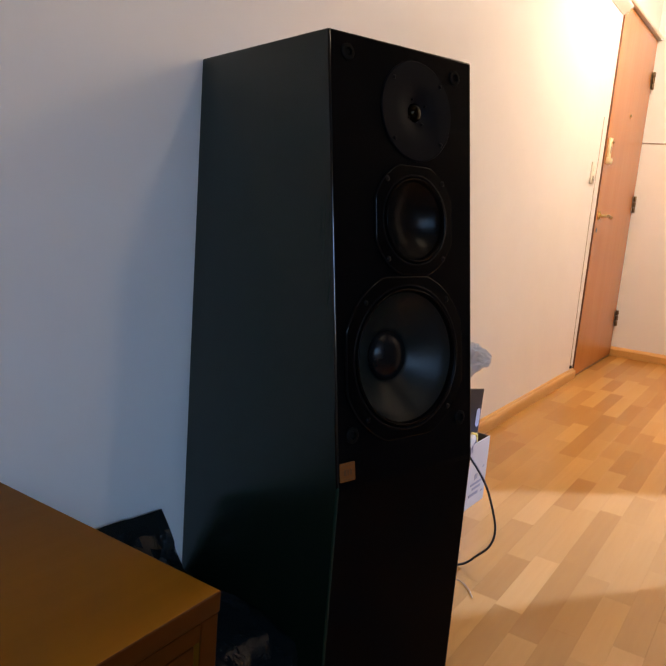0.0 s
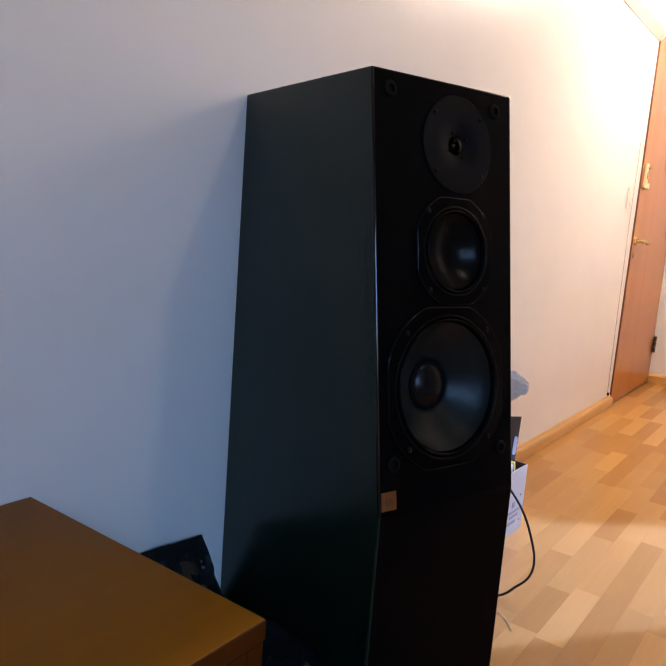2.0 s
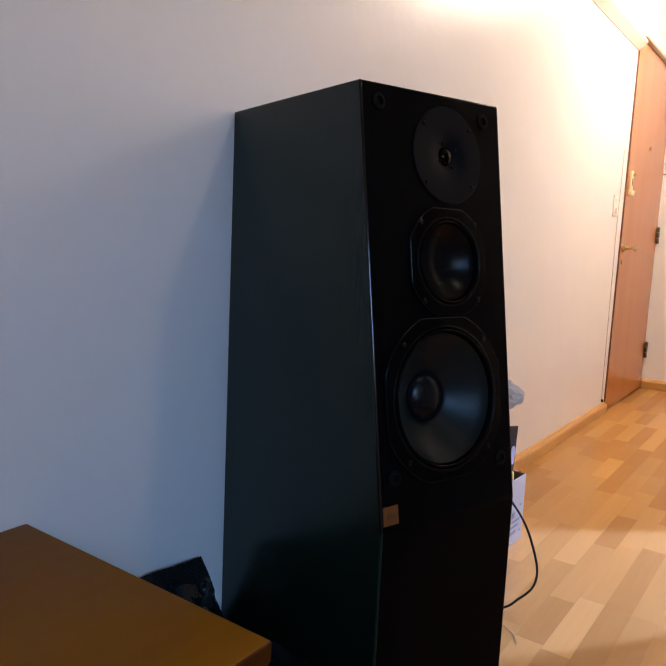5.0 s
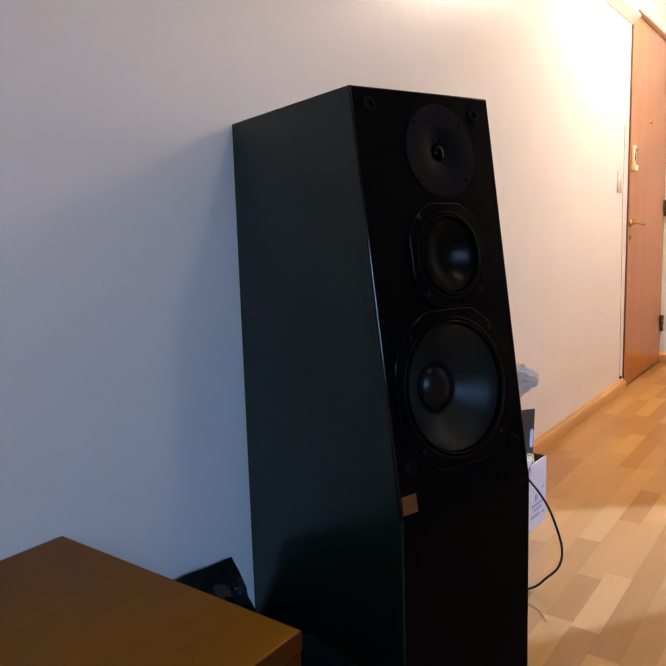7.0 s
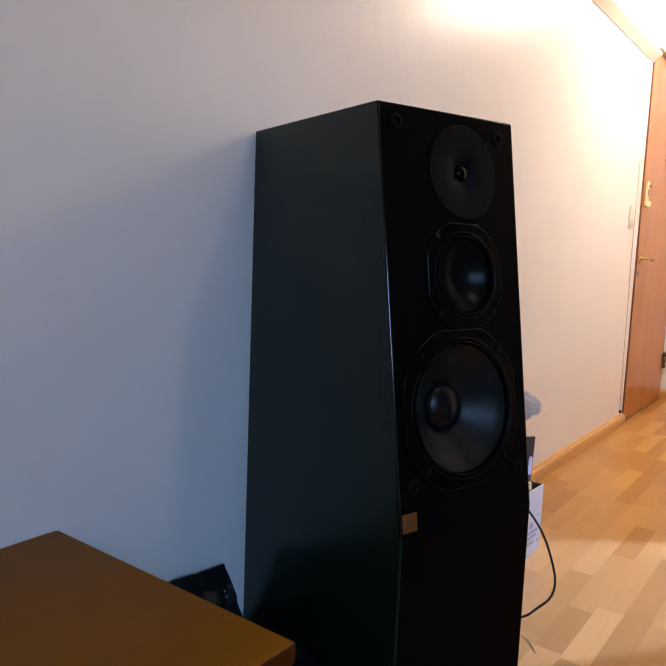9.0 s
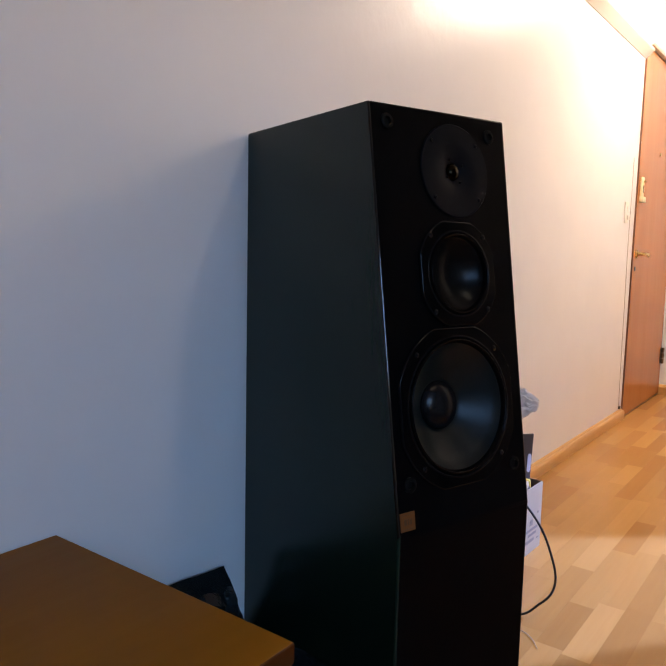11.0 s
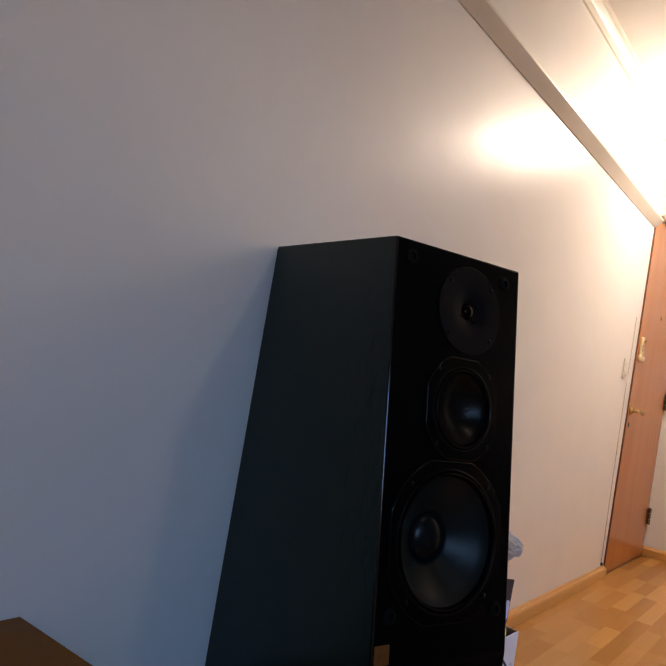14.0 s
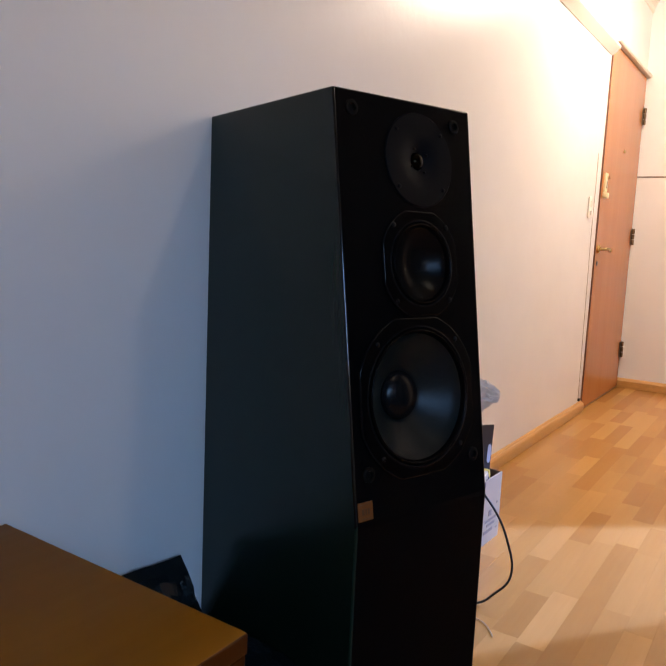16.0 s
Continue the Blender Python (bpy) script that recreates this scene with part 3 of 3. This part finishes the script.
# its folded mouth stands up in a point
rows = []
RIDGE = ((1.110, 0.304), (1.172, 0.299), (1.237, 0.295), (1.290, 0.290), (1.340, 0.284), (1.392, 0.280), (1.401, 0.262), (1.404, 0.238), (1.421, 0.203), (1.444, 0.150), (1.460, 0.118))
for (xa, ta), (xb, tb) in zip(RIDGE, RIDGE[1:]):
    for k in range(5 if xb < 1.46 else 6):
        x, top = xa + (xb - xa) * k / 5, ta + (tb - ta) * k / 5
        s = (x - 1.110) / 0.35
        ridge = 0.4 + 1.0 * max(0.0, 1 - abs(s - 0.66) / 0.3)
        ring = []
        for i in range(25):
            f = abs(i - 12) / 12
            thick = 0.085 * ridge * f ** 0.8 if i < 12 else -0.02 * f
            drop = f * (top - 0.07)
            fan, reach = math.atan2(drop, 1.40 - x), math.hypot(drop, 1.40 - x)
            pleat = abs((fan * 1.55 + 0.28) % 1.0 - 0.5) * 2
            fold = reach * 0.48 * pleat + abs(noise.noise(Vector((s * 14, f * 6.0, 7.7)))) * 0.018 * min(1.0, reach / 0.06)
            w = min(1.0, f * 4) * (fold - 0.022)
            y = min(-0.004, -0.020 - thick + w * 0.9)
            ring.append((min(x + w * 0.25, 1.336 + 0.353 * (y + 0.378)), y, top - (top - 0.07) * f - 0.004 * abs(noise.noise(Vector((s * 31, 2.0, 5.0)))) * (1 - f)))
        rows.append(ring)
bag = empty("bin_liner", pose(0, 0, 0), "crumpled glossy black plastic bin liner on the floor beside the cabinet", "plastic bag")
part("bag_body", liner, BAG, bag, "", 60)
part("bag_mouth", loft(rows, (True, True), closed=True), BAG_FOLD, bag, "folded mouth of the bag standing up", 22)

# ---- open carton with its contents ----
carton = empty("carton", pose(2.555, -0.272, 0, 0, 0, -2), "open white cardboard carton with grey print on the floor", "cardboard box")
BW, BD, BH, TK = 0.34, 0.19, 0.214, 0.004
part("panel", box(-BW, 0, 0, TK, 0, BH, 0.001), CARD, carton, "white printed front panel")
part("panel", box(-BW, 0, BD - TK, BD, 0, BH, 0.001), CARD_IN, carton, "brown inner board")
part("panel", box(-TK, 0, TK, BD - TK, 0, BH, 0.001), CARD_IN, carton, "brown board side panel")
part("panel", box(-BW, -BW + TK, TK, BD - TK, 0, BH, 0.001), CARD, carton)
part("base", box(-BW + TK, -TK, TK, BD - TK, 0, 0.006), CARD_IN, carton)
for x0, x1, z0, z1 in ((-0.115, -0.03, 0.072, 0.080), (-0.100, -0.04, 0.056, 0.064), (-0.120, -0.055, 0.036, 0.046), (-0.034, -0.024, 0.118, 0.124), (-0.090, -0.070, 0.090, 0.108), (-0.03, -0.018, 0.034, 0.039)):
    part("print", box(x0, x1, -0.0012, -0.0002, z0, z1), GREY_PRINT, carton, "grey printing")
file_box = empty("magazine_file", pose(2.503, -0.240, 0.0065, 0, 2.5, -30), "charcoal board magazine file standing in the carton", "file box")
part("side", box(-0.16, 0, 0.0, 0.006, 0, 0.365, 0.002), BINDER, file_box, "charcoal board face")
part("side", box(-0.16, 0, 0.055, 0.061, 0, 0.33, 0.002), BINDER, file_box)
part("spine", box(-0.16, -0.154, 0.006, 0.055, 0, 0.33, 0.001), BINDER, file_box)
part("bottom", box(-0.154, 0, 0.006, 0.055, 0, 0.006, 0.001), BINDER, file_box)
part("label", moved(loft([[(p[0] * 0.62, p[1] + math.copysign(0.019, p[1]), z) for p in circle(0.011, 0, 32)] for z in (0.0, 0.0012)], (True, True)), pose(-0.0105, -0.0002, 0.272, 90)), LABEL, file_box, "pale blue-white label")
packet = empty("packet", pose(2.462, -0.252, 0.214, 0, -18, 4), "white and yellow printed snack packet in the carton", "packet")
part("wrapper", box(-0.075, 0.0, -0.012, 0.010, -0.028, 0.028, 0.008), CARD, packet, "white wrapper", 40)
part("band", box(0.0005, 0.012, -0.0125, 0.0105, -0.026, 0.026, 0.005), YELLOW, packet, "yellow printed end", 40)
for k in range(4):
    part("print", box(-0.060 + k * 0.015, -0.052 + k * 0.015, -0.0132, -0.0122, -0.012, 0.012), INK, packet)
prop = tagged(part("folded_board", moved(box(-0.012, 0.0, 0.0, 0.11, 0, 0.375, 0.002), pose(2.36, -0.20, 0.0065, 0, 0, 8)), CARD_IN, None), "folded brown board standing in the carton", "cardboard")
rings = []
for k in range(29):
    s = k / 28
    cx, cy, cz = 2.506 - 0.079 * s, -0.262 + 0.150 * s, 0.470 - 0.030 * s
    size = 0.012 + 0.060 * min(1.0, s / 0.45) ** 0.75
    ring = []
    for i in range(64):
        a = 2 * math.pi * i / 64
        c, e = math.cos(a), math.sin(a)
        w = 1.12 - 0.75 * abs(noise.noise(Vector((c * 1.4, e * 1.4, s * 2.2 + 4.0)))) - 0.45 * abs(noise.noise(Vector((c * 3.4, e * 3.4, s * 6.0)))) - 0.16 * abs(noise.noise(Vector((c * 8, e * 8, s * 15.0))))
        ring.append((cx + size * 0.55 * c * w, cy + 0.2 * size * c * w, cz + size * e * w + 0.012 * noise.noise(Vector((s * 9, c * 2, 8.0)))))
    rings.append(ring)
tagged(part("carrier_bag", loft(rings, (True, True)), FILM, None, "", 24), "crumpled milky white plastic bag lying over the carton", "plastic bag")

# ---- cords and switch ----
tagged(part("speaker_cable", tube([(1.74, -0.085, 0.46), (1.90, -0.20, 0.45), (2.055, -0.33, 0.375), (2.085, -0.393, 0.299), (2.098, -0.432, 0.242), (2.106, -0.455, 0.184), (2.111, -0.470, 0.123), (2.109, -0.463, 0.076), (2.099, -0.435, 0.041), (2.085, -0.393, 0.006), (2.02, -0.30, 0.005), (1.90, -0.20, 0.005), (1.80, -0.10, 0.005)], 0.0031, 10, 8), CABLE, None, "", 60),
       "black cable looping from the speaker down to the floor", "cable")
tagged(part("thin_cord", tube([(1.93, -0.24, 0.003), (2.005, -0.36, 0.003), (2.018, -0.42, 0.003), (2.000, -0.456, 0.003), (1.965, -0.484, 0.003)], 0.0010, 8, 8), PALE_CABLE, None, "", 60),
       "thin translucent cord lying on the floor", "cable")
tagged(part("bell_wire", tube([(4.484, -0.0025, 1.460), (4.486, -0.0025, 1.27), (4.480, -0.0025, 1.05), (4.493, -0.0025, 0.70), (4.506, -0.0025, 0.34), (4.520, -0.0025, 0.085)], 0.0012, 6, 6), WIRE, None, "", 60),
       "thin loose wire running down the wall beside the door", "wire")
tagged(part("wire_clip", box(4.514, 4.528, -0.012, -0.0005, 0.068, 0.084, 0.002), DARK, None), "small black cable clip above the skirting", "clip")
tagged(part("wall_cord", tube([(EAST - 0.003, -0.004, 1.435), (EAST - 0.003, -0.5, 1.432), (EAST - 0.003, -1.29, 1.434)], 0.0035, 8, 8), CORD, None, "", 60), "thin brown cord stretched along the end wall", "cable")
switch = empty("light_switch", pose(4.395, 0, 1.105), "cream plastic light switch on the wall by the door", "light switch")
part("plate", box(-0.032, 0.032, -0.009, -0.0005, 0, 0.112, 0.003), WHITE_PLASTIC, switch, "", 40)
part("rocker", box(-0.012, 0.012, -0.013, -0.0092, 0.062, 0.092, 0.0015), WHITE_PLASTIC, switch)
part("rocker", moved(box(-0.012, 0.012, -0.019, -0.0092, 0.018, 0.042, 0.002), pose(0, 0, 0)), WHITE_PLASTIC, switch)
